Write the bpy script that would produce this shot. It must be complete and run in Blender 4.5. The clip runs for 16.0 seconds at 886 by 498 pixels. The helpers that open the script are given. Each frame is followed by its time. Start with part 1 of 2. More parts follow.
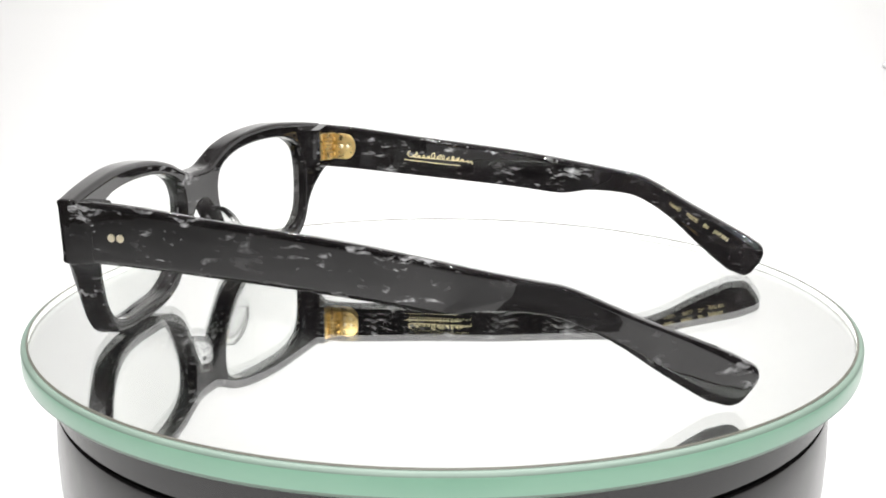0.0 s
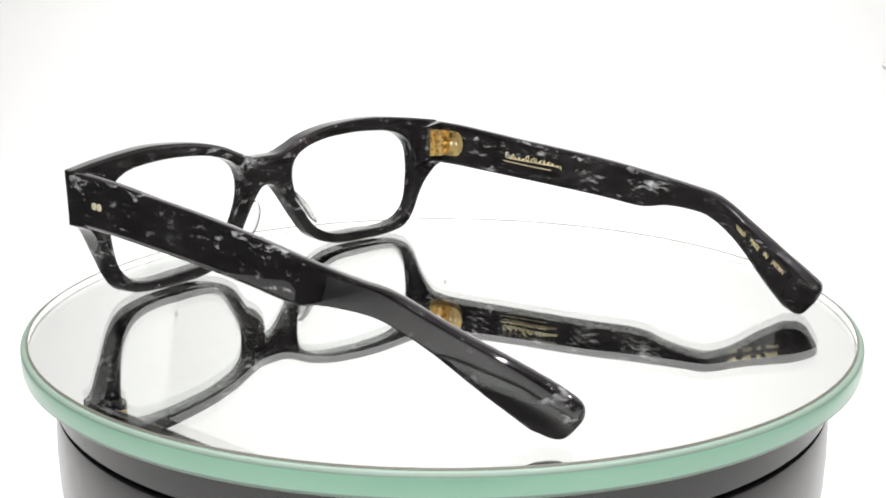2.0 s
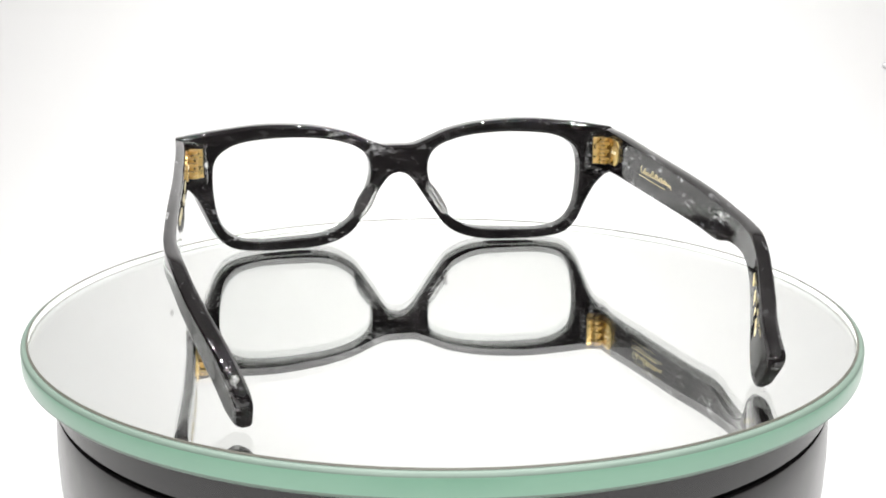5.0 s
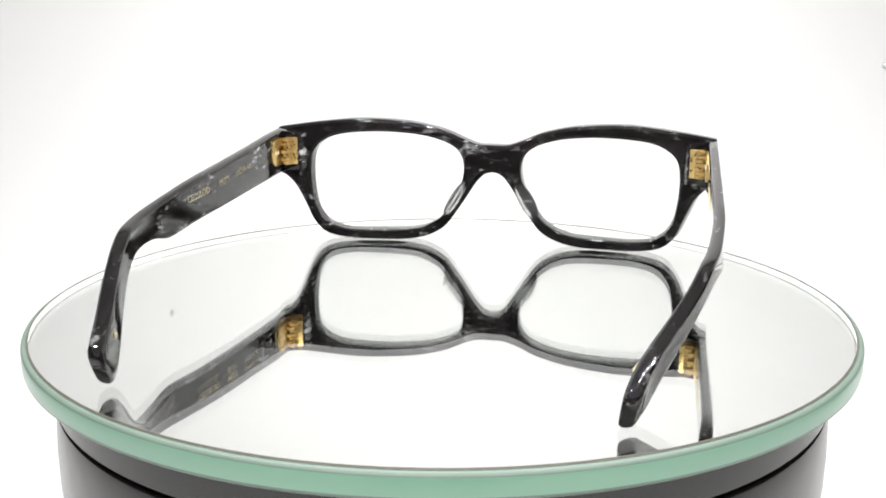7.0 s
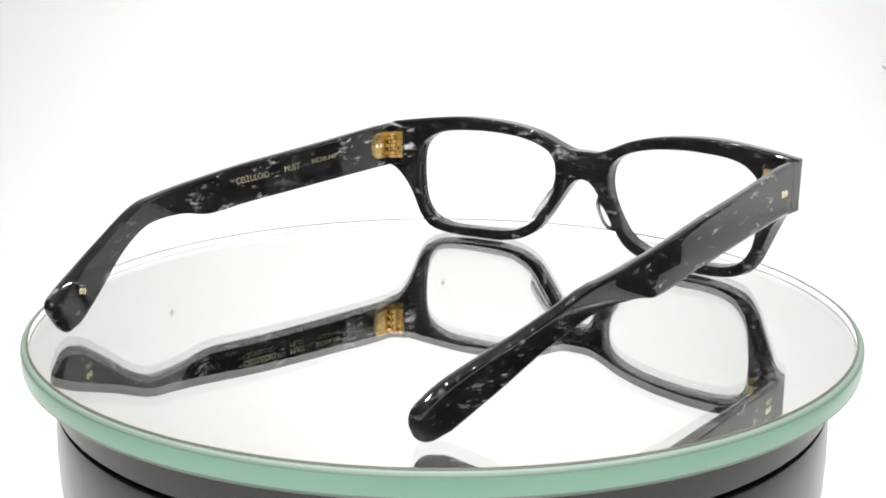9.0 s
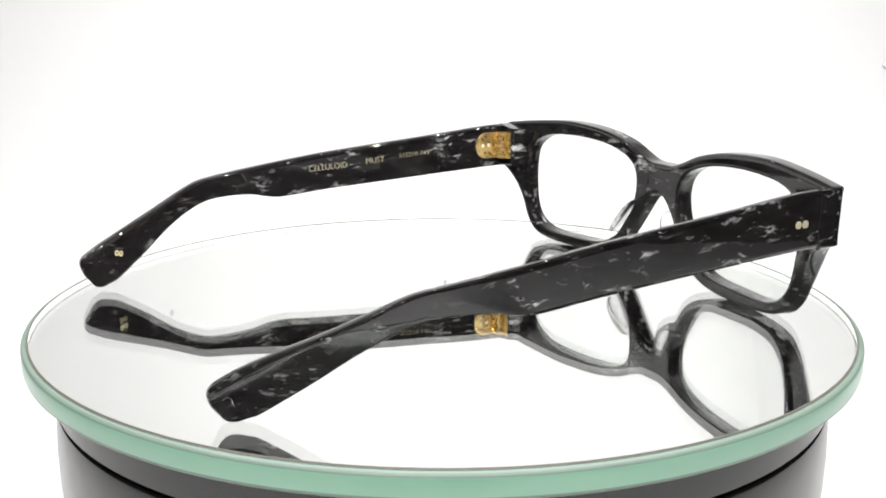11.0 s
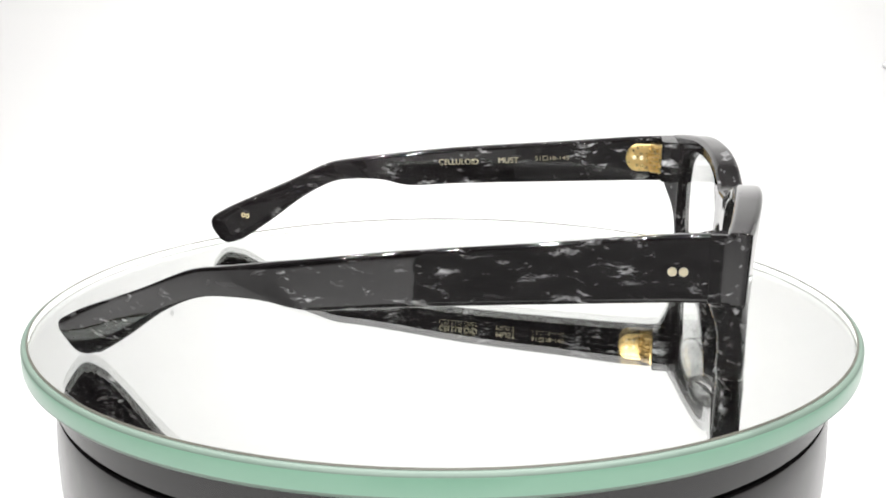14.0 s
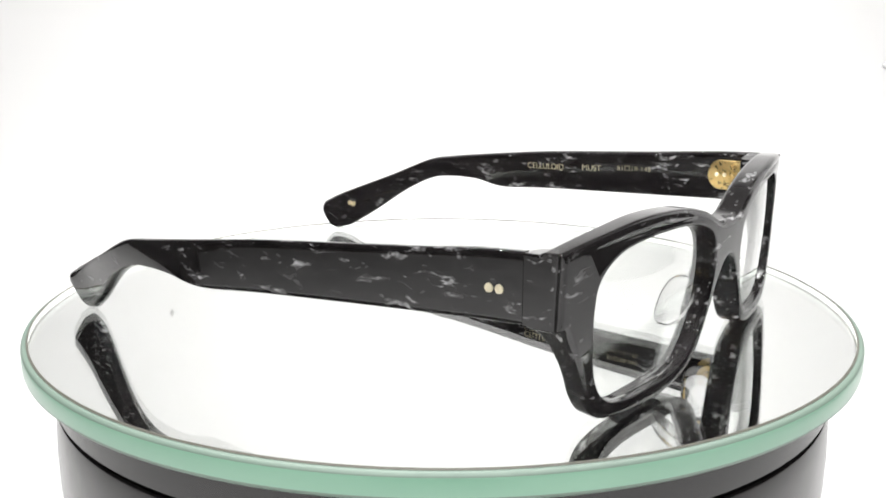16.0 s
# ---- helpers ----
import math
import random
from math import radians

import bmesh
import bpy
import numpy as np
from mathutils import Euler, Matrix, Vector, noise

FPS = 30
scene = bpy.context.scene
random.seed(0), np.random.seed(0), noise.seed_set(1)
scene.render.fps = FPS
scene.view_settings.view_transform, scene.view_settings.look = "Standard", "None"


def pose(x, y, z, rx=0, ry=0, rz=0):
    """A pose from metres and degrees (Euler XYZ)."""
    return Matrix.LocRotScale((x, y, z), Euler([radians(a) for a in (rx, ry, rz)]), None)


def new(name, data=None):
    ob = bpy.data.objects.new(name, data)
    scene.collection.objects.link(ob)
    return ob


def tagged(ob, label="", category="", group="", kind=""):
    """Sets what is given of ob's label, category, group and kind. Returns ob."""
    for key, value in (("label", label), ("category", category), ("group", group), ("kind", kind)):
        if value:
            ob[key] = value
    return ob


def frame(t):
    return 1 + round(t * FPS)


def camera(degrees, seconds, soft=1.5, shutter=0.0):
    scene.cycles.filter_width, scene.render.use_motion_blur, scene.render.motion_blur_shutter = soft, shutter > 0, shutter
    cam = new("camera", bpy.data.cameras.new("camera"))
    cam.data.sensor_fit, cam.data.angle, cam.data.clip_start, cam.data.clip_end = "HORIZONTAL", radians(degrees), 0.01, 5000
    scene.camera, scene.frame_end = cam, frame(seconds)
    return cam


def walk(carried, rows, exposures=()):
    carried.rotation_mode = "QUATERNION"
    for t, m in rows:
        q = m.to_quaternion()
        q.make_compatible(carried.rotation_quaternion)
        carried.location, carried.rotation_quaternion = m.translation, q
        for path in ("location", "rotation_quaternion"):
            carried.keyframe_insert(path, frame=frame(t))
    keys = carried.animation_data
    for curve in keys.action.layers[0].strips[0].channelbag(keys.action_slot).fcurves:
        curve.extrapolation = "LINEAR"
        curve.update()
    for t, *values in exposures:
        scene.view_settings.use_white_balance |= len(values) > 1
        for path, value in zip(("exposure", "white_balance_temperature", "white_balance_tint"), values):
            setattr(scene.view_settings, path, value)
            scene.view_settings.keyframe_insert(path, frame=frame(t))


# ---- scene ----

MM = 0.001
TOP = 0.080                     # height of the mirror plate's upper face over the table
SPIN = -12.1984                 # degrees a second, clockwise from above
SECONDS = 16.0

# ---------------------------------------------------------------- camera
cam = camera(43.34, SECONDS, soft=1.8)
CAM_POSE = pose(0, -0.285, TOP + 0.08446, 90 - 13.737, 0, -0.02) @ pose(0, 0, 0, 0, 0, 0.106)
walk(cam, [(0.0, CAM_POSE), (SECONDS, CAM_POSE)], [(0.0, 0.0), (3.0, -0.02), (6.5, -0.12), (9.0, -0.12), (11.5, -0.03), (SECONDS, 0.0)])

# ---------------------------------------------------------------- world and lamps
world = bpy.data.worlds.new("dim_room")
scene.world = world
world.use_nodes = True
world.node_tree.nodes["Background"].inputs["Color"].default_value = (0.9, 0.95, 1.0, 1)
world.node_tree.nodes["Background"].inputs["Strength"].default_value = 0.02
scene.view_settings.exposure = 0.0


def strip_lamp(x, y, z, length, width, watts):
    data = bpy.data.lights.new("led_strip", "AREA")
    data.shape, data.size, data.size_y = "RECTANGLE", length, width
    data.energy, data.color = watts, (1.0, 0.988, 0.980)
    ob = new("led_strip", data)
    ob.matrix_world = pose(x, y, z)
    return ob


for row_y in (0.03, -0.50):
    for k in range(10):
        strip_lamp(-0.324 + 0.072 * k, row_y, 0.588, 0.008, 0.008, 0.615 + 0.015 * k)


# ---------------------------------------------------------------- materials
def material(name):
    m = bpy.data.materials.new(name)
    m.use_nodes = True
    t = m.node_tree
    return m, t, t.nodes["Principled BSDF"]


def node(t, kind, **sockets):
    n = t.nodes.new(kind)
    for k, v in sockets.items():
        n.inputs[k.replace("_", " ")].default_value = v
    return n


def ramp(t, source, stops):
    n = t.nodes.new("ShaderNodeValToRGB")
    e = n.color_ramp.elements
    while len(e) < len(stops):
        e.new(0.5)
    for el, (pos, v) in zip(e, stops):
        el.position, el.color = pos, (v, v, v, 1) if not isinstance(v, tuple) else (*v, 1)
    t.links.new(source, n.inputs["Fac"])
    return n


def noise_at(t, scale, detail=3.0, stretch=(1, 1, 1), rough=0.55, shift=(0, 0, 0), turn=(0, 0, 0)):
    co = t.nodes.new("ShaderNodeTexCoord")
    mp = node(t, "ShaderNodeMapping", Scale=stretch, Location=shift, Rotation=turn)
    nz = node(t, "ShaderNodeTexNoise", Scale=scale, Detail=detail, Roughness=rough)
    t.links.new(co.outputs["Object"], mp.inputs["Vector"])
    t.links.new(mp.outputs["Vector"], nz.inputs["Vector"])
    return nz


def mix(t, fac, a, b, kind="MIX"):
    n = t.nodes.new("ShaderNodeMix")
    n.data_type, n.blend_type = "RGBA", kind
    for sock, v in ((n.inputs[0], fac), (n.inputs[6], a), (n.inputs[7], b)):
        if isinstance(v, (int, float, tuple)):
            sock.default_value = v
        else:
            t.links.new(v, sock)
    return n.outputs[2]


def flecked_celluloid(name, stretch, seed, fleck):
    """Black celluloid with silvery, drawn-out flecks under a polished skin."""
    m, t, b = material(name)
    warp = noise_at(t, 160, 2.0, shift=(seed, 0, 0))
    co = t.nodes.new("ShaderNodeTexCoord")
    push = t.nodes.new("ShaderNodeVectorMath")
    push.operation = "MULTIPLY_ADD"
    push.inputs[1].default_value = (0.0035, 0.0035, 0.0035)
    t.links.new(warp.outputs["Color"], push.inputs[0])
    t.links.new(co.outputs["Object"], push.inputs[2])

    def stretched(mult, shift):
        mp = node(t, "ShaderNodeMapping", Scale=[s * mult for s in stretch], Location=(shift, shift * 1.7, shift * 0.6))
        t.links.new(push.outputs[0], mp.inputs["Vector"])
        return mp

    big = node(t, "ShaderNodeTexNoise", Scale=1.0, Detail=4.0, Roughness=0.58)
    t.links.new(stretched(1.0, seed + 3.1).outputs[0], big.inputs["Vector"])
    fine = node(t, "ShaderNodeTexNoise", Scale=1.0, Detail=3.0, Roughness=0.65)
    t.links.new(stretched(2.4, seed + 9.7).outputs[0], fine.inputs["Vector"])
    where = noise_at(t, 48, 1.5, shift=(seed * 2, 1, 4))
    glint = noise_at(t, 420, 2.0, shift=(seed, 7, 2))
    a = ramp(t, big.outputs["Fac"], [(0.0, 0.0), (0.60, 0.0), (0.645, 0.45), (0.72, 1.0)])
    c = ramp(t, fine.outputs["Fac"], [(0.0, 0.0), (0.645, 0.0), (0.69, 0.35), (0.78, 0.8)])
    w = ramp(t, where.outputs["Fac"], [(0.40, 0.06), (0.60, 1.0)])
    g = ramp(t, glint.outputs["Fac"], [(0.33, 0.25), (0.62, 1.0)])
    both = mix(t, 1.0, a.outputs["Color"], c.outputs["Color"], "LIGHTEN")
    mask = mix(t, 1.0, mix(t, 1.0, both, w.outputs["Color"], "MULTIPLY"), g.outputs["Color"], "MULTIPLY")
    veil = ramp(t, big.outputs["Fac"], [(0.40, (0.0058, 0.0050, 0.0052)), (0.62, (0.015, 0.0138, 0.014))])
    t.links.new(mix(t, mask, veil.outputs["Color"], (fleck, fleck, fleck * 1.01, 1)), b.inputs["Base Color"])
    rough = noise_at(t, 90, 2.0)
    rr = ramp(t, rough.outputs["Fac"], [(0.3, 0.015), (0.7, 0.04)])
    t.links.new(rr.outputs["Color"], b.inputs["Roughness"])
    b.inputs["IOR"].default_value = 1.5
    b.inputs["Specular IOR Level"].default_value = 0.68
    bump = node(t, "ShaderNodeBump", Strength=0.09, Distance=0.0004)
    t.links.new(rough.outputs["Fac"], bump.inputs["Height"])
    t.links.new(bump.outputs["Normal"], b.inputs["Normal"])
    return m


TEMPLE_STOCK = flecked_celluloid("temple_celluloid", (420, 105, 430), 0.0, 0.56)
FRONT_STOCK = flecked_celluloid("front_celluloid", (130, 420, 430), 5.0, 0.42)


def metal(name, colour, rough):
    m, t, b = material(name)
    n = noise_at(t, 900, 2.0)
    r = ramp(t, n.outputs["Fac"], [(0.3, rough * 0.7), (0.7, rough * 1.3)])
    t.links.new(r.outputs["Color"], b.inputs["Roughness"])
    t.links.new(mix(t, n.outputs["Fac"], tuple(c * 0.85 for c in colour) + (1,), colour + (1,)), b.inputs["Base Color"])
    b.inputs["Metallic"].default_value = 1.0
    return m


GOLD = metal("gold_plate", (0.90, 0.66, 0.28), 0.33)
FOIL = metal("pale_gold_foil", (0.95, 0.84, 0.52), 0.5)
FOIL_DULL = metal("dull_gold_foil", (0.60, 0.54, 0.38), 0.45)
RIVET = metal("pale_gold_rivet", (0.96, 0.88, 0.66), 0.5)


def clear(name, colour, ior, rough=0.0):
    m = bpy.data.materials.new(name)
    m.use_nodes = True
    t = m.node_tree
    t.nodes.remove(t.nodes["Principled BSDF"])
    g = node(t, "ShaderNodeBsdfGlass", Color=(*colour, 1), Roughness=rough, IOR=ior)
    t.links.new(g.outputs[0], t.nodes["Material Output"].inputs["Surface"])
    return m


LENS = clear("demo_lens", (0.985, 0.99, 0.985), 1.49)
PAD = clear("clear_acetate", (0.93, 0.93, 0.93), 1.30, 0.03)
PLATE = clear("float_glass", (0.990, 0.993, 0.990), 1.52)


def silvering():
    m, t, b = material("mirror_silver")
    n = noise_at(t, 30, 3.0)
    t.links.new(mix(t, n.outputs["Fac"], (0.915, 0.925, 0.915, 1), (0.93, 0.937, 0.927, 1)), b.inputs["Base Color"])
    b.inputs["Metallic"].default_value, b.inputs["Roughness"].default_value = 1.0, 0.0
    return m


SILVER = silvering()


def glass_edge(name, low, high, rough):
    m, t, b = material(name)
    n = noise_at(t, 60, 3.0, stretch=(1, 1, 4))
    t.links.new(mix(t, n.outputs["Fac"], (*low, 1), (*high, 1)), b.inputs["Base Color"])
    b.inputs["Roughness"].default_value = rough
    b.inputs["IOR"].default_value = 1.5
    return m


GROUND = glass_edge("pale_ground_glass", (0.80, 0.84, 0.81), (0.86, 0.89, 0.87), 0.5)
LINE = glass_edge("grey_glass_arris", (0.085, 0.085, 0.07), (0.13, 0.125, 0.10), 0.5)
EDGE = glass_edge("green_glass_edge", (0.205, 0.390, 0.280), (0.235, 0.425, 0.310), 0.3)
EDGE.node_tree.nodes["Principled BSDF"].inputs["Coat Weight"].default_value = 0.35
EDGE.node_tree.nodes["Principled BSDF"].inputs["Coat Roughness"].default_value = 0.25
# darker green puts the glass bevels' dull reflections into the colour
ARRIS = glass_edge("dark_reflection_arris", (0.14, 0.20, 0.165), (0.18, 0.245, 0.20), 0.5)


def painted(name, low, high, scale, rough, spread=0.05, bump_depth=0.0):
    m, t, b = material(name)
    n = noise_at(t, scale, 4.0)
    f = noise_at(t, scale * 14, 3.0)
    t.links.new(mix(t, n.outputs["Fac"], (*low, 1), (*high, 1)), b.inputs["Base Color"])
    r = ramp(t, f.outputs["Fac"], [(0.3, max(0.0, rough - spread)), (0.7, rough + spread)])
    t.links.new(r.outputs["Color"], b.inputs["Roughness"])
    if bump_depth:
        bp = node(t, "ShaderNodeBump", Strength=0.3, Distance=bump_depth)
        t.links.new(f.outputs["Fac"], bp.inputs["Height"])
        t.links.new(bp.outputs["Normal"], b.inputs["Normal"])
    return m


DRUM = painted("black_plastic", (0.012, 0.011, 0.011), (0.017, 0.0155, 0.016), 40, 0.24, 0.03)
DRUM.node_tree.nodes["Principled BSDF"].inputs["Specular IOR Level"].default_value = 0.6
SEAM = painted("matt_black_gap", (0.004, 0.004, 0.004), (0.006, 0.006, 0.006), 40, 0.7)
RUBBER = painted("black_rubber", (0.012, 0.012, 0.012), (0.02, 0.02, 0.02), 80, 0.8)
STAND = painted("dark_grey_stand", (0.13, 0.13, 0.13), (0.16, 0.16, 0.16), 60, 0.7)
DESK = painted("dark_table", (0.05, 0.045, 0.04), (0.08, 0.07, 0.06), 12, 0.5)
PIN = painted("grey_pin", (0.56, 0.56, 0.56), (0.62, 0.62, 0.62), 200, 0.6)
BLEMISHES = [(-0.1879, 0.457, 0.2223, 0.0013), (0.0019, 0.457, 0.200, 0.0013), (0.2881, 0.4486, 0.1087, 0.0020)]
SWEEP = painted("white_sweep", (0.80, 0.80, 0.795), (0.83, 0.83, 0.825), 3, 0.8, 0.05, 0.0002)
LID = painted("dull_grey_lid", (0.26, 0.26, 0.26), (0.30, 0.30, 0.30), 5, 0.6, 0.05, 0.0004)
UNSEEN_DARK = painted("unseen_panel_dark", (0.018, 0.017, 0.017), (0.026, 0.025, 0.025), 30, 0.9, 0.05, 0.0003)
CLOTH = painted("white_cloth", (0.85, 0.85, 0.85), (0.89, 0.89, 0.885), 5, 0.9, 0.05, 0.0004)


# ---------------------------------------------------------------- builders
def mesh_of(name, bm, *mats, smooth=35):
    me = bpy.data.meshes.new(name)
    bmesh.ops.recalc_face_normals(bm, faces=bm.faces)
    bm.to_mesh(me)
    bm.free()
    for m in mats:
        me.materials.append(m)
    if smooth:
        me.polygons.foreach_set("use_smooth", [True] * len(me.polygons))
        me.set_sharp_from_angle(angle=radians(smooth))
    return me


def part(name, bm, mats, parent=None, label="", smooth=35):
    mats = mats if isinstance(mats, tuple) else (mats,)
    ob = new(name, mesh_of(name, bm, *mats, smooth=smooth))
    ob.parent = parent
    return tagged(ob, label)


def spline(points, steps, closed=False):
    """Catmull-Rom through the points."""
    p = [Vector(q) for q in points]
    n, out = len(p), []
    for i in range(n if closed else n - 1):
        a, b = p[i], p[(i + 1) % n]
        a0 = p[i - 1] if (i or closed) else a * 2 - b
        b1 = p[(i + 2) % n] if (closed or i + 2 < n) else b * 2 - a
        for k in range(steps):
            s = k / steps
            out.append(0.5 * (2 * a + (b - a0) * s + (2 * a0 - 5 * a + 4 * b - b1) * s * s + (3 * a - a0 - 3 * b + b1) * s ** 3))
    if not closed:
        out.append(p[-1])
    return out


def curve_at(knots, v):
    xs, ys = zip(*knots)
    return float(np.interp(v, xs, ys))


def box(bm, x0, x1, y0, y1, z0, z1, bevel=0.0, mat=0):
    r = bmesh.ops.create_cube(bm, size=1.0)
    bmesh.ops.transform(bm, matrix=Matrix.LocRotScale(((x0 + x1) / 2, (y0 + y1) / 2, (z0 + z1) / 2), None, (x1 - x0, y1 - y0, z1 - z0)), verts=r["verts"])
    faces = list({f for v in r["verts"] for f in v.link_faces})
    for f in faces:
        f.material_index = mat
    if bevel:
        bmesh.ops.bevel(bm, geom=list({e for f in faces for e in f.edges}), offset=bevel, segments=2, affect="EDGES", profile=0.5)


def revolve(bm, profile, n=160, mats=None):
    """Turn (radius, height) pairs round z; a pair on the axis closes the form."""
    rings = []
    for r, z in profile:
        if r == 0:
            rings.append([bm.verts.new((0, 0, z))])
        else:
            rings.append([bm.verts.new((r * math.cos(a), r * math.sin(a), z)) for a in (2 * math.pi * k / n for k in range(n))])
    for i, (a, b) in enumerate(zip(rings, rings[1:])):
        for k in range(n):
            j = (k + 1) % n
            q = [a[0], b[j], b[k]] if len(a) == 1 else [a[k], a[j], b[0]] if len(b) == 1 else [a[k], a[j], b[j], b[k]]
            f = bm.faces.new(q)
            f.material_index = mats[i] if mats else 0


# ---------------------------------------------------------------- the white light box
def light_box():
    bm = bmesh.new()
    w, back, front, high = 0.50, 0.46, -0.90, 0.60
    prof = [(front, 0.0)] + [(back - 0.16 + 0.16 * math.sin(a), 0.16 - 0.16 * math.cos(a)) for a in np.linspace(0, math.pi / 2, 14)] + [(back, high)]
    rows = [[bm.verts.new((x, y, z)) for y, z in prof] for x in (-w, w)]
    for k in range(len(prof) - 1):
        bm.faces.new((rows[0][k], rows[1][k], rows[1][k + 1], rows[0][k + 1]))
    sweep = part("backdrop", bm, SWEEP, smooth=60)
    thick = sweep.modifiers.new("paper", "SOLIDIFY")
    thick.thickness, thick.offset = 0.002, -1.0
    tagged(sweep, "seamless white paper sweep curving up behind the turntable", "backdrop", kind="structure")
    for name, x0, x1 in (("wall_left", -w - 0.014, -w - 0.003), ("wall_right", w + 0.003, w + 0.014)):
        bm = bmesh.new()
        box(bm, x0, x1, 0.15, back, 0.0, high)
        tagged(part(name, bm, CLOTH, smooth=0), "white cloth side of the light box", "wall", kind="structure")
    # unseen dark panels, added only to darken what the arms reflect sideways
    for name, x0, x1, y1 in (("unseen_panel_left", -0.404, -0.400, 0.185), ("unseen_panel_right", 0.400, 0.404, 0.145)):
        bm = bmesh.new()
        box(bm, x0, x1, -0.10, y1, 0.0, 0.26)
        tagged(part(name, bm, UNSEEN_DARK, smooth=0), "unseen dark panel added to darken side reflections in the arms", "flap", kind="structure")
    bm = bmesh.new()
    box(bm, -w - 0.014, w + 0.014, -0.9, back + 0.014, high, high + 0.012)
    tagged(part("ceiling", bm, LID, smooth=0), "dull grey top of the light box", "ceiling", kind="structure")
    bm = bmesh.new()
    box(bm, -0.9, 0.9, -1.6, 0.9, -0.03, -0.004)
    tagged(part("table", bm, DESK, smooth=0), "dark table under the white paper sweep", "table", kind="structure")
    for x, y, z, r in BLEMISHES:
        bm = bmesh.new()
        bmesh.ops.create_uvsphere(bm, u_segments=16, v_segments=8, radius=1.0)
        bmesh.ops.transform(bm, matrix=Matrix.Translation((x, y, z)) @ Matrix.Diagonal((r, 0.003, r, 1)), verts=bm.verts)
        tagged(part("pin", bm, PIN), "small grey pin head in the white backdrop", "pin", "pins in the backdrop")


def camera_stand():
    root = new("camera_stand")
    tagged(root, "low dull grey camera stand on the white sweep", "stand")
    bm = bmesh.new()
    box(bm, -0.066, 0.058, -0.345, -0.262, 0.0, 0.012, 0.002)
    part("foot_plate", bm, STAND, root)
    bm = bmesh.new()
    box(bm, -0.062, 0.054, -0.34, -0.268, 0.012, 0.126, 0.003)
    part("column", bm, STAND, root)
    bm = bmesh.new()
    box(bm, -0.05, 0.05, -0.34, -0.29, 0.126, 0.138, 0.002)
    part("top_plate", bm, STAND, root)


light_box()
camera_stand()


# ---------------------------------------------------------------- turntable and mirror plate
def turntable():
    root = new("turntable")
    tagged(root, "round black plastic turntable on a narrow foot", "turntable")
    h = TOP - 0.040

    def ring(name, label, mat, *prof):
        bm = bmesh.new()
        revolve(bm, [(r, z + h) for r, z in prof])
        return part(name, bm, mat, root, label)

    ring("base", "", DRUM, (0, -0.010), (0.0930, -0.010), (0.0965, -0.0075), (0.0984, -0.002), (0.0991, 0.0040), (0.0993, 0.0125), (0.0991, 0.0185), (0.0987, 0.0228), (0.0986, 0.0232), (0.0, 0.0232))
    ring("gap_ring", "dark gap between base and platter", SEAM, (0, 0.0232), (0.0972, 0.0232), (0.0972, 0.0246), (0, 0.0246))
    bm = bmesh.new()
    revolve(bm, [(0, 0.0), (0.066, 0.0), (0.068, 0.002), (0.068, 0.004), (0.055, 0.010), (0.050, h - 0.010), (0, h - 0.010)], 96)
    part("foot", bm, RUBBER, root, "narrow black foot")
    platter = ring("platter", "turning black plastic platter", DRUM, (0, 0.0246), (0.0985, 0.0246), (0.0990, 0.0250), (0.0990, 0.0335), (0.0984, 0.0342), (0, 0.0342))
    return root, platter


TURNTABLE, PLATTER = turntable()


def mirror_plate():
    """Clear glass silvered underneath; the ground edge is pale from within and green from outside."""
    bm = bmesh.new()
    t = 0.0057
    back = 0.0043
    revolve(bm, [(0, 0), (0.05, 0), (0.1043, 0), (0.1043, -back), (0.05, -back), (0, -back)], 256, [0, 0, 1, 2, 2])
    me = mesh_of("mirror_plate", bm, PLATE, GROUND, SILVER, smooth=30)
    for f in me.polygons:
        f.use_smooth = f.material_index == 1
    ob = new("mirror_plate", me)
    ob.visible_shadow = False
    tagged(ob, "round mirror glass plate with a polished green edge", "mirror")
    bm = bmesh.new()
    prof = [(0.10432, -0.00005), (0.1048, -0.00015), (0.1053, -0.00045), (0.10558, -0.0009), (0.10565, -0.0014), (0.10565, -0.0047), (0.1055, -0.0052), (0.1050, -t), (0.10432, -t), (0.10432, -0.00005)]
    revolve(bm, prof, 256, [1, 1, 1, 0, 0, 1, 1, 0, 0])
    bmesh.ops.remove_doubles(bm, verts=bm.verts, dist=1e-7)
    disc = bmesh.new()
    revolve(disc, [(0, -back - 0.00005), (0.1042, -back - 0.00005), (0.1042, -t), (0, -t)], 128)
    part("backing", disc, SEAM, ob, "dark backing behind the silver")
    part("polished_edge", bm, (EDGE, ARRIS), ob, "rounded green glass edge", smooth=50)
    bm = bmesh.new()
    revolve(bm, [(0.10385, 0.00002), (0.10385, 0.0003), (0.10405, 0.00033), (0.10434, 0.00008), (0.10434, 0.00002), (0.10385, 0.00002)], 256)
    bmesh.ops.remove_doubles(bm, verts=bm.verts, dist=1e-7)
    part("arris", bm, LINE, ob, "thin dark line where the edge was ground", smooth=0)
    return ob


MIRROR = mirror_plate()
MIRROR.location = (0, 0, TOP + 0.0003)


# ---------------------------------------------------------------- the spectacles (millimetres: x to the wearer's right, y ahead, z up)
GLASSES = new("eyeglasses")
tagged(GLASSES, "black celluloid spectacles with silver flecks standing on the mirror plate", "eyeglasses")

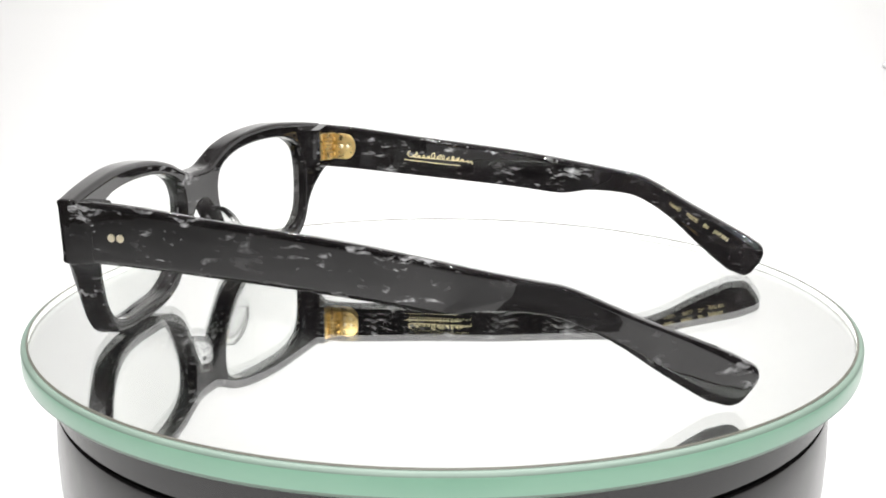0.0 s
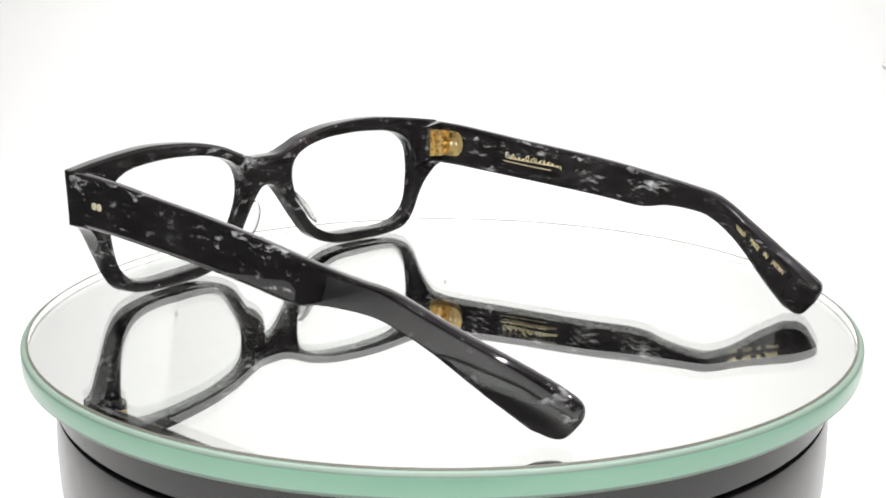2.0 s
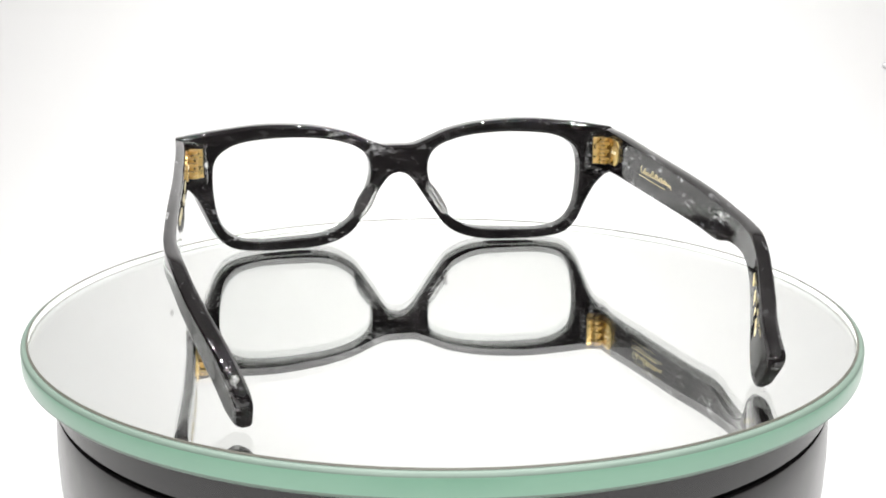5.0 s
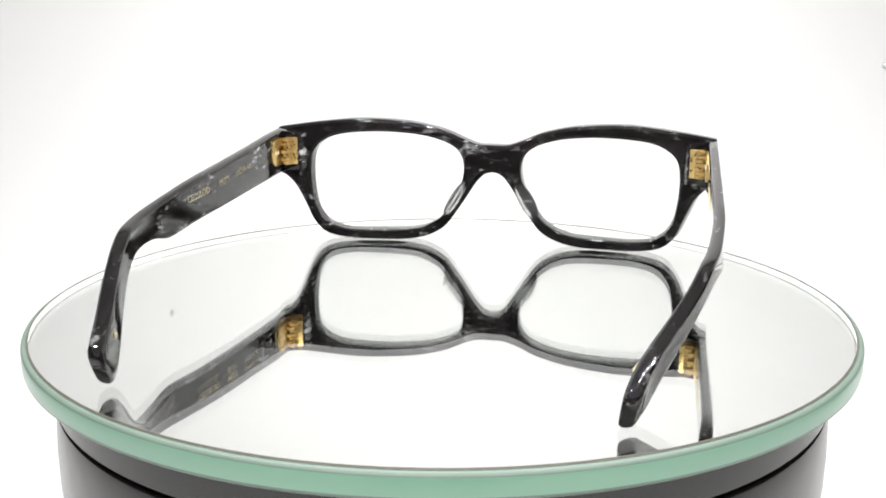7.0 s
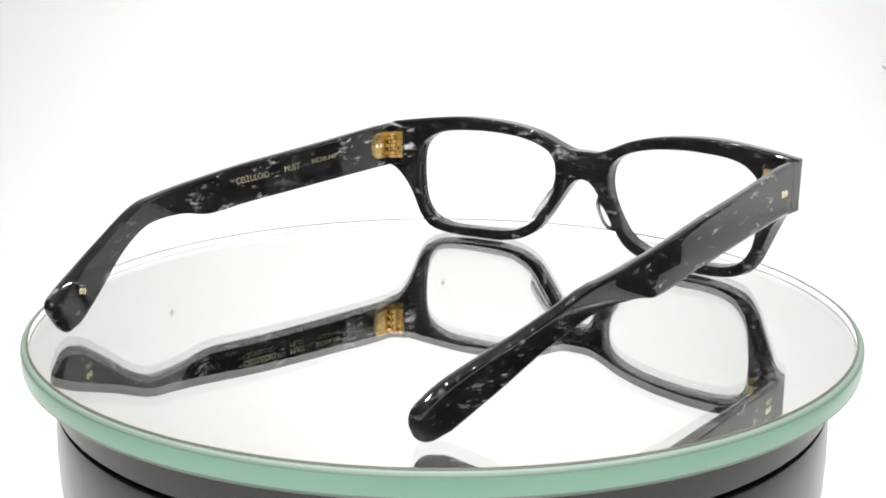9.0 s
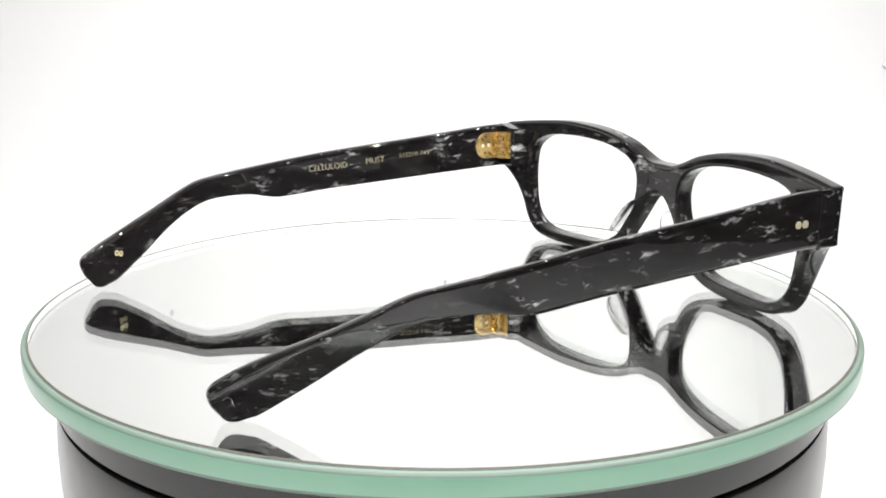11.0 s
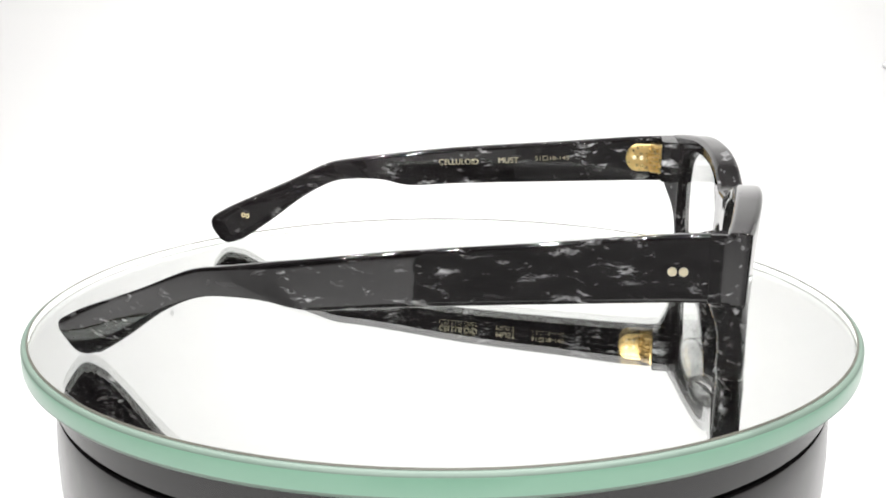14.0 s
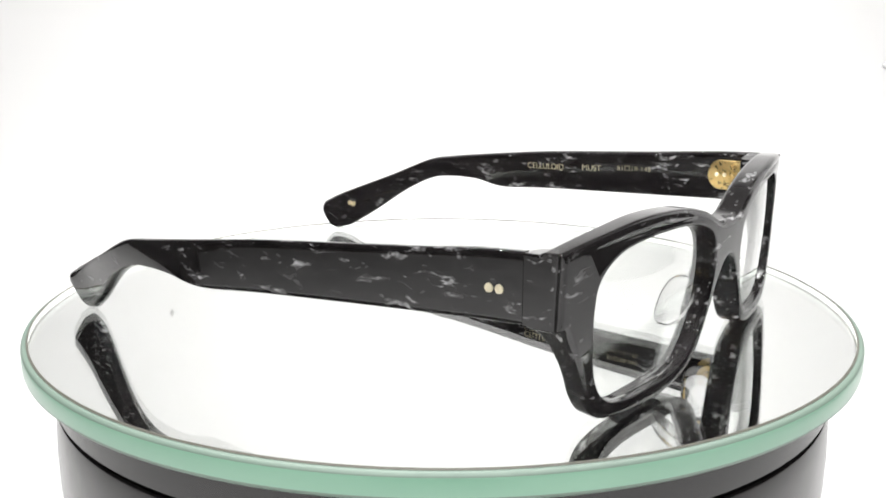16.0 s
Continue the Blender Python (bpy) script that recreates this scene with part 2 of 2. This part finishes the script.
OPENING = [(59.0, 24), (58.1, 29.3), (54.8, 32.7), (49.5, 34.7), (41, 35.5), (32, 35.5), (22, 34.5), (14.2, 32.1), (10.3, 28.7), (9.3, 23.5), (10.8, 17.6),
           (14.2, 11.4), (18, 7.2), (25, 4.1), (36, 3.4), (46.5, 3.5), (53.3, 5.4), (57.2, 10), (58.7, 17)]
UPPER = [(0, 32.0), (5, 32.2), (10, 34.0), (16, 36.5), (25, 38.6), (35, 39.6), (44, 39.8), (53, 39.1), (61, 38.2), (66, 37.5), (69.2, 37.05)]
LOWER = [(69.2, 22.65), (67.6, 22.1), (66.2, 20.9), (64.2, 17.8), (61.6, 11.9), (58.9, 6.2), (55.2, 2.4), (49.5, 0.75), (40, 0.1), (30, 0.2), (22, 1.6), (16, 4.7), (12, 9.6),
         (8.4, 15), (5.2, 19.8), (2.6, 22.4), (0, 23.2)]


def mid_y(x, z):
    """The front's middle surface: bowed about the face, its foot drawn a little back."""
    return 19.2 - 0.0017 * x * x - 0.006 * x - 0.04 * (20 - z)


def half_y(x):
    """Half the front's thickness, stouter at the bridge."""
    return 3.25 - 0.75 * (x / 68) ** 2


def splay(x, z, off):
    """The lower limbs' side faces stand square to the bowed front: wider ahead, narrower behind."""
    return x * (1 + 0.006 * off * min(1.0, max(0.0, (24 - z) / 6)))


def gusset(x, z):
    """How far the back of a limb swells towards the hinge block above it."""
    if z > 30:
        return 0.0
    return 2.4 * min(1.0, max(0.0, (abs(x) - 58) / 6)) * min(1.0, max(0.0, (z - 11) / 11)) ** 1.4


def shifted(loop, d):
    """A flat closed loop moved inwards by d (outwards where d < 0)."""
    n, out = len(loop), []
    area = sum(loop[i].x * loop[(i + 1) % n].y - loop[(i + 1) % n].x * loop[i].y for i in range(n))
    s = 1 if area > 0 else -1
    for i in range(n):
        e = loop[(i + 1) % n] - loop[i - 1]
        e.normalize()
        out.append(loop[i] + Vector((-e.y, e.x)) * d * s)
    return out


def outer_loop():
    up = spline(UPPER, 5)
    side = [Vector((69.45, 36.8 - 13.9 * k / 6)) for k in range(0, 7)]
    low = spline(LOWER, 5)
    right = up + side + low
    left = [Vector((-v.x, v.y)) for v in reversed(right[1:-1])]
    return right + left


def opening_loop(side):
    lp = spline(OPENING, 5, closed=True)
    return lp if side > 0 else [Vector((-v.x, v.y)) for v in reversed(lp)]


def front():
    bm = bmesh.new()
    # each loop with the radii of its front and back edges, negative for openings
    loops = ((outer_loop(), 1.35, 1.2), (opening_loop(1), -0.5, -0.6), (opening_loop(-1), -0.5, -0.6))
    caps = {1: [], -1: []}
    for lp, ahead, behind in loops:
        rings = []
        for k in range(11):                      # front face round to back face
            if k == 5:
                continue
            key, soft = (1, ahead) if k < 5 else (-1, behind)
            a = math.pi / 8 * k if k < 5 else math.pi / 8 * (k - 2)
            ring = []
            for v in shifted(lp, soft * (1 - math.sin(a))):
                off = (half_y(v.x) - abs(soft)) * key + abs(soft) * math.cos(a)
                swell = gusset(v.x, v.y) if k > 5 and ahead > 0 else 0.0
                ring.append(bm.verts.new((splay(v.x, v.y, off if ahead > 0 else 0), mid_y(v.x, v.y) + off - swell, v.y)))
            rings.append(ring)
        n = len(lp)
        for a, b in zip(rings, rings[1:]):
            for i in range(n):
                bm.faces.new((a[i], a[(i + 1) % n], b[(i + 1) % n], b[i]))
        for key, ring, soft in ((1, rings[0], ahead), (-1, rings[-1], behind)):   # a flat margin keeps the faces true
            inner = shifted(lp, soft + (0.35 if soft > 0 else -0.35))
            flat = [bm.verts.new((splay(v.x, v.y, key * half_y(v.x) if ahead > 0 else 0), mid_y(v.x, v.y) + key * half_y(v.x) - (gusset(v.x, v.y) if key < 0 < ahead else 0), v.y)) for v in inner]
            for i in range(n):
                bm.faces.new((ring[i], ring[(i + 1) % n], flat[(i + 1) % n], flat[i]))
            caps[key] += [bm.edges.get((flat[i], flat[(i + 1) % n])) for i in range(n)]
    for es in caps.values():
        bmesh.ops.triangle_fill(bm, use_beauty=True, use_dissolve=False, edges=es, normal=(0, 1, 0))
    for s in (-1, 1):                            # end blocks that carry the hinges
        sec = [(60.0, 11.4), (60.5, 6.8), (61.2, 5.95), (69.0, 5.92), (69.38, 5.95), (69.46, 6.05), (69.46, 11.5), (68.9, 11.7), (66.0, 11.0)]
        rows = []
        for z, g in ((22.82, 0.7), (22.9, 0.3), (23.4, 0.0), (36.1, 0.0), (36.58, 0.3), (36.68, 0.7)):
            cx, cy = 65.0, 9.0
            rows.append([bm.verts.new((s * (x + (cx - x) * g / 8), y + (cy - y) * g / 20, z + (0.12 if z > 30 else -0.08) * min(0.0, x - 68.5))) for x, y in sec])
        n = len(sec)
        for a, b in zip(rows, rows[1:]):
            for i in range(n):
                bm.faces.new((a[i], a[(i + 1) % n], b[(i + 1) % n], b[i])).material_index = 1
        bm.faces.new(rows[0]).material_index = 1
        bm.faces.new(rows[-1]).material_index = 1
    bmesh.ops.scale(bm, vec=(MM, MM, MM), verts=bm.verts)
    ob = part("front", bm, (FRONT_STOCK, TEMPLE_STOCK), GLASSES, "glossy black front with silver flecks", smooth=40)
    ob.modifiers.new("true_faces", "WEIGHTED_NORMAL").keep_sharp = True
    return ob


def lens(side):
    bm = bmesh.new()
    lp = shifted(opening_loop(side), -0.45)
    cx, cz = 34 * side, 20.5
    sheets = []
    for off in (0.9, -0.9):
        rings = []
        for f in (1.0, 0.86, 0.68, 0.48, 0.28, 0.1):
            ring = []
            for v in lp:
                x, z = cx + (v.x - cx) * f, cz + (v.y - cz) * f
                bow = 0.0022 * (600 - ((x - cx) ** 2 + (z - cz) ** 2)) - 0.6
                ring.append(bm.verts.new((x, mid_y(x, z) + off + 0.5 + bow, z)))
            rings.append(ring)
        n = len(lp)
        for a, b in zip(rings, rings[1:]):
            for i in range(n):
                bm.faces.new((a[i], a[(i + 1) % n], b[(i + 1) % n], b[i]))
        bm.faces.new(rings[-1])
        sheets.append(rings[0])
    a, b = sheets
    for i in range(len(a)):
        bm.faces.new((a[i], a[(i + 1) % len(a)], b[(i + 1) % len(a)], b[i]))
    bmesh.ops.scale(bm, vec=(MM, MM, MM), verts=bm.verts)
    ob = part("lens", bm, LENS, GLASSES, "clear demo lens", smooth=60)
    ob.visible_shadow = False
    return ob


def nose_pad(side):
    """A thin clear flange grown out of the rim, rounded behind."""
    bm = bmesh.new()
    bmesh.ops.create_uvsphere(bm, u_segments=32, v_segments=18, radius=1.0)
    for v in bm.verts:                            # fuller, blunter outline than an ellipse
        r = math.hypot(v.co.y, v.co.z)
        if r > 1e-6:
            k = (r / max((abs(v.co.y) ** 2.4 + abs(v.co.z) ** 2.4) ** (1 / 2.4), 1e-6))
            v.co.y *= k
            v.co.z *= k
    m = Matrix.Translation((side * 11.7, 13.6, 14.9)) @ pose(0, 0, 0, 0, side * -33, side * -24) @ Matrix.Diagonal((1.0, 4.3, 6.2, 1))
    bmesh.ops.transform(bm, matrix=m, verts=bm.verts)
    bmesh.ops.scale(bm, vec=(MM, MM, MM), verts=bm.verts)
    ob = part("nose_pad", bm, PAD, GLASSES, "clear acetate nose pad", smooth=80)
    ob.visible_shadow = False


TOP_EDGE = [(5.9, 36.7), (-3, 36.2), (-22, 34.4), (-40, 33.0), (-58, 31.5), (-76, 29.4), (-92, 27.4), (-98, 26.5), (-103, 24.7), (-112, 20.6), (-121, 16.9), (-129, 13.6)]
LOW_EDGE = [(5.9, 22.8), (-3, 22.6), (-22, 21.8), (-40, 21.0), (-58, 20.1), (-71, 19.1), (-76, 19.5), (-82, 20.8), (-91, 21.1), (-98, 20.2), (-107, 15.8), (-117, 8.6), (-125, 3.4)]
for turn in (0, 26, 48, 66, 80, 88):              # the blunt tip, cut back towards its foot
    along, across = math.sin(radians(turn)) ** 0.9, 5.0 * math.cos(radians(turn)) ** 0.5
    for edge, start, reach, s in ((TOP_EDGE, 0.0, 3.7, 1), (LOW_EDGE, -2.0, 4.9, -1.1)):
        a = start + reach * along
        edge.append((-131.2 - 0.922 * a - 0.387 * across * s, 6.9 - 0.387 * a + 0.922 * across * s))
INNER_X = {1: [(-145, 46.6), (-137, 47.2), (-131, 48.2), (-127, 49.6), (-121, 52.5), (-110, 57.9), (-100, 62.0), (-85, 65.0), (-70, 66.3), (10, 66.6)],
           -1: [(-145, 52.9), (-137, 55.4), (-127, 58.0), (-121, 60.2), (-110, 64.3), (-100, 67.3), (-85, 69.6), (-70, 69.1), (-40, 67.5), (-8, 66.6), (10, 66.6)]}
SAG = {1: 1.6, -1: 0.8}                         # how far each arm's tip hangs below the common line
TWIST = {1: 2.5, -1: 1.3}                        # how far the bent tip's upper edge leans outwards


def arm_z(side, y, z):
    return z - SAG[side] * (max(0.0, -y) / 130) ** (1 if side > 0 else 2.5)


def smooth_inner(side, y):
    return sum(curve_at(INNER_X[side], y + d) for d in (-6, -3, 0, 3, 6)) / 5


def bent(y):
    return min(1.0, max(0.0, (-y - 80) / 40))


def inner_face(side, y, f):
    """x of an arm's inner face at y, f from its lower (0) to its upper edge (1)."""
    return smooth_inner(side, y) + TWIST[side] * bent(y) * (f - 0.5)


def temple(side):
    bm = bmesh.new()
    steps = 4
    top, low = spline(TOP_EDGE, steps), spline(LOW_EDGE, steps)
    rings = []
    for k, (a, b) in enumerate(zip(top, low)):
        ring = []
        h = max((a - b).length, 0.1)
        end = max(0.0, (k - (len(top) - 21)) / 20)
        full = 2.85 + 1.0 * bent(a.x)
        thick = full * max(0.3, math.cos(radians(86 * min(end, 1.0))) ** 0.35)
        # height over the low edge (0 to 1) and place across the thickness
        k1 = min((1.0 + 1.1 * min(1.0, max(0.0, (-a.x - 112) / 16))) / h, 0.28)
        outline = [(0.0, 0.30), (0.0, 0.60), (0.3 * k1, 0.88), (0.8 * k1, 0.995), (1.3 * k1, 1.0), (0.5, 1.0), (1 - 1.7 * k1, 1.0), (1 - 0.9 * k1, 0.995), (1 - 0.25 * k1, 0.95), (1.0, 0.82),
                   (1.0, 0.28), (1 - 0.35 * k1, 0.06), (1 - 0.8 * k1, 0.0), (1 - 1.3 * k1, 0.0), (0.5, 0.0), (1.3 * k1, 0.0), (0.8 * k1, 0.0), (0.35 * k1, 0.06)]
        for f, u in outline:
            q = b + (a - b) * f
            x = inner_face(side, q.x, 0.5 + (f - 0.5) * min(1.0, h / 10.5)) + (full - thick) * 0.4 + thick * u
            ring.append(bm.verts.new((side * x, q.x, arm_z(side, q.x, q.y) + 0.3 * u * f * min(1.0, max(0.0, (3 - q.x) / 20)))))
        rings.append(ring)
    n = len(rings[0])
    for a, b in zip(rings, rings[1:]):
        for i in range(n):
            bm.faces.new((a[i], a[(i + 1) % n], b[(i + 1) % n], b[i]))
    bm.faces.new(rings[0])
    last = rings[-1]                              # rounded tip
    c = sum((v.co for v in last), Vector()) / n
    tip = [bm.verts.new(c + (v.co - c) * 0.5 + Vector((0, -0.1, -0.05))) for v in last]
    for i in range(n):
        bm.faces.new((last[i], last[(i + 1) % n], tip[(i + 1) % n], tip[i]))
    bm.faces.new(tip)
    bmesh.ops.scale(bm, vec=(MM, MM, MM), verts=bm.verts)
    return part("temple", bm, TEMPLE_STOCK, GLASSES, "glossy black temple arm with silver flecks", smooth=60)


def rivet(side, arm, y, z, x, label, r=0.95):
    bm = bmesh.new()
    bmesh.ops.create_cone(bm, cap_ends=True, segments=28, radius1=r, radius2=r * 0.92, depth=0.3)
    bmesh.ops.transform(bm, matrix=Matrix.Translation((x, y, z)) @ pose(0, 0, 0, 0, 90 * (1 if x > 0 else -1), 0), verts=bm.verts)
    bmesh.ops.scale(bm, vec=(MM, MM, MM), verts=bm.verts)
    part("rivet", bm, RIVET, arm, label)


def hinge(side, arm):
    """Seven-barrel hinge: a leaf on the arm, a leaf on the front, stacked barrels between."""
    z0, z1 = 25.7, 34.3
    bm = bmesh.new()                              # leaf on the arm, its tail rounded
    zm, hh = (z0 + z1) / 2, (z1 - z0) / 2
    edge = [(4.6, z0 + 0.1), (-0.8, z0 + 0.1)] + [(-1.0 - 3.6 * math.sin(a), zm - (hh - 0.1) * math.cos(a)) for a in np.linspace(0.15, math.pi - 0.15, 12)] + [(-0.8, z1 - 0.1), (4.6, z1 - 0.1)]
    lay = []
    for x, s in ((66.75, 1.0), (66.3, 1.0), (66.15, 0.94)):
        lay.append([bm.verts.new((side * x, y * s - 1.0 * (1 - s), zm + (z - zm) * s)) for y, z in edge])
    n = len(edge)
    for a, b in zip(lay, lay[1:]):
        for i in range(n):
            bm.faces.new((a[i], a[(i + 1) % n], b[(i + 1) % n], b[i]))
    bm.faces.new(lay[0])
    bm.faces.new(lay[-1])
    bmesh.ops.scale(bm, vec=(MM, MM, MM), verts=bm.verts)
    leaf = part("hinge_leaf", bm, GOLD, arm, "gold hinge leaf with a rounded tail")
    for y in (-2.0, 0.2):
        bm = bmesh.new()
        bmesh.ops.create_uvsphere(bm, u_segments=16, v_segments=8, radius=0.62)
        bmesh.ops.transform(bm, matrix=Matrix.Translation((side * 66.1, y, zm)) @ Matrix.Diagonal((0.5, 1, 1, 1)), verts=bm.verts)
        bmesh.ops.scale(bm, vec=(MM, MM, MM), verts=bm.verts)
        part("hinge_pin_head", bm, RIVET, arm)
    bm = bmesh.new()
    box(bm, 61.6, 65.6, 5.1, 6.1, z0, z1, 0.2)
    bmesh.ops.scale(bm, vec=(side * MM, MM, MM), verts=bm.verts)
    hub = part("hinge", bm, GOLD, GLASSES, "gold barrel hinge")
    count = 7
    for k in range(count):
        z = z0 + (z1 - z0) * (k + 0.5) / count
        t = (z1 - z0) / count * 0.40
        bm = bmesh.new()
        bmesh.ops.create_cone(bm, cap_ends=True, segments=20, radius1=1.5, radius2=1.5, depth=2 * t)
        bmesh.ops.bevel(bm, geom=[e for e in bm.edges if abs(e.verts[0].co.z - e.verts[1].co.z) < 1e-6], offset=0.15, segments=2, affect="EDGES")
        bmesh.ops.translate(bm, verts=bm.verts, vec=(side * 64.6, 4.2, z))
        if k % 2:
            box(bm, min(side * 64.3, side * 66.0), max(side * 64.3, side * 66.0), 2.2, 4.2, z - t, z + t)
        else:
            box(bm, side * 63.9 - 0.9, side * 63.9 + 0.9, 4.2, 5.4, z - t, z + t)
        bmesh.ops.scale(bm, vec=(MM, MM, MM), verts=bm.verts)
        part("barrel", bm, GOLD, hub)


def lettering(name, words, size, side, y, z, slope, arm, label, width=None):
    """Raised foil letters on the inner face of an arm; slope in degrees along it."""
    cu = bpy.data.curves.new(name, "FONT")
    cu.body, cu.size, cu.extrude, cu.align_x, cu.align_y = words, size * MM, 0.00007, "CENTER", "CENTER"
    cu.offset = -0.00003
    tmp = bpy.data.objects.new(name, cu)
    me = bpy.data.meshes.new_from_object(tmp)
    bpy.data.objects.remove(tmp)
    wide = max(v.co.x for v in me.vertices) - min(v.co.x for v in me.vertices)
    k = (width * MM / wide) if width else 1.0
    me.transform(Matrix.Diagonal((k, 1, 1, 1)))
    dy = 2.0
    turn_in = math.degrees(math.atan2(smooth_inner(side, y + dy) - smooth_inner(side, y - dy), 2 * dy))
    # the reader looks outwards at the inner face
    face = Matrix(((0, 0, -side, 0), (side * -1 if side > 0 else 1, 0, 0, 0), (0, 1, 0, 0), (0, 0, 0, 1)))
    lean = math.degrees(math.atan2(TWIST[side] * bent(y), 11.5))
    m = Matrix.Translation((side * (smooth_inner(side, y) - 0.06) * MM, y * MM, arm_z(side, y, z) * MM)) @ pose(0, 0, 0, 0, 0, -side * turn_in) @ pose(0, 0, 0, 0, side * lean, 0) @ pose(0, 0, 0, slope, 0, 0) @ face
    me.transform(m)
    me.materials.append(FOIL if side > 0 else FOIL_DULL)
    ob = new(name, me)
    ob.parent = arm
    return tagged(ob, label)


def stroke(bm, pts, wide, side, y, z):
    """A flat pen stroke on an arm's inner face; points in mm from (y, z)."""
    sp = spline(pts, 5)
    rows = []
    for i, q in enumerate(sp):
        d = (sp[min(i + 1, len(sp) - 1)] - sp[max(i - 1, 0)]).normalized()
        o = Vector((-d.y, d.x)) * wide / 2
        pair = []
        for s in (1, -1):
            v = q + o * s
            yy, zz = y + v.x, z + v.y + 0.06 * v.x
            for lift in (0.0, 0.14):
                pair.append(bm.verts.new((side * (smooth_inner(side, yy) + 0.06 - lift), yy, arm_z(side, yy, zz))))
        rows.append(pair)
    for a, b in zip(rows, rows[1:]):
        for i, j in ((0, 1), (1, 3), (3, 2), (2, 0)):
            bm.faces.new((a[i], a[j], b[j], b[i]))


def flourish(arm, side):
    """The maker's gilt pen mark: loops over a long underline, not lettered."""
    bm = bmesh.new()
    y, z = -33.4, 27.6
    heights = (2.0, 0.8, 0.65, 0.85, 0.6, 1.9, 0.9, 1.35, 0.6, 1.3, 0.75, 0.7)
    turns = []
    for k, tall in enumerate(heights):            # slanting loops of uneven height, two of them tall
        wide = 1.15 if tall > 1.8 else 0.75
        for a in np.linspace(0, 2 * math.pi, 9)[:-1]:
            u = 10.2 - 1.62 * (k + a / (2 * math.pi))
            rise = 0.5 * tall * (1 + math.cos(a)) - 0.45
            turns.append((u + wide * math.sin(a) - 0.35 * rise, rise + 0.035 * (10 - u)))
    turns += [(-9.6, 0.0), (-10.6, 0.5), (-11.0, -0.5)]
    stroke(bm, turns, 0.25, side, y, z)
    stroke(bm, [(11.9, -1.5), (6.0, -1.5), (0.0, -1.45), (-7.0, -1.3)], 0.22, side, y, z)
    bmesh.ops.scale(bm, vec=(MM, MM, MM), verts=bm.verts)
    part("gilt_flourish", bm, FOIL, arm, "gilt pen-stroke mark with an underline", smooth=0)


def small_mark(arm, side):
    bm = bmesh.new()
    y, z = -124.6, 10.6
    for c in (-0.75, 0.75):
        stroke(bm, [(c * 0.8 + 0.42 * math.cos(a) - 0.1, 0.62 * math.sin(a) - c * 0.3) for a in np.linspace(0, 2 * math.pi, 9)], 0.22, side, y, z)
    bmesh.ops.scale(bm, vec=(MM, MM, MM), verts=bm.verts)
    part("gilt_mark", bm, FOIL, arm, "small gilt mark of two rings", smooth=0)


front()
for s in (1, -1):
    lens(s)
    nose_pad(s)
    arm = temple(s)
    for y in (-1.0, 1.15):
        rivet(s, arm, y, 29.2, s * (smooth_inner(s, y) + 2.9), "pale gold round rivet")
    hinge(s, arm)
    if s > 0:
        flourish(arm, s)
        for word, y, z, wide in (("HAND", -109.2, 18.8, 4.1), ("MADE", -114.6, 16.4, 4.1), ("IN", -118.8, 14.6, 1.6), ("JAPAN", -123.3, 12.6, 5.2)):
            lettering("lettering", word, 1.75, s, y, z, 23, arm, "small gilt capitals", wide)
    else:
        small_mark(arm, s)
        lettering("lettering", "CELLULOID", 2.6, s, -57.0, 27.2, 2.5, arm, "gilt capitals", 12.6)
        lettering("lettering", "MUST", 2.6, s, -41.2, 28.1, 2.5, arm, "gilt capitals", 6.2)
        lettering("lettering", "51\u25a118-145", 1.9, s, -27.4, 29.1, 2.5, arm, "small gilt figures", 10.6)


# ---------------------------------------------------------------- what turns
def motions():
    start = pose(-0.05178 + 0.001 * math.cos(radians(73.957)), 0.01584 + 0.001 * math.sin(radians(73.957)), TOP, 0, 0, 73.957)
    times = [0.5 * k for k in range(33)]
    walk(GLASSES, [(t, pose(0, 0, 0, 0, 0, SPIN * t) @ start) for t in times])
    walk(MIRROR, [(t, pose(0, 0, TOP + 0.0003, 0, 0, SPIN * t)) for t in times])
    walk(PLATTER, [(t, pose(0, 0, 0, 0, 0, SPIN * t)) for t in times])


motions()
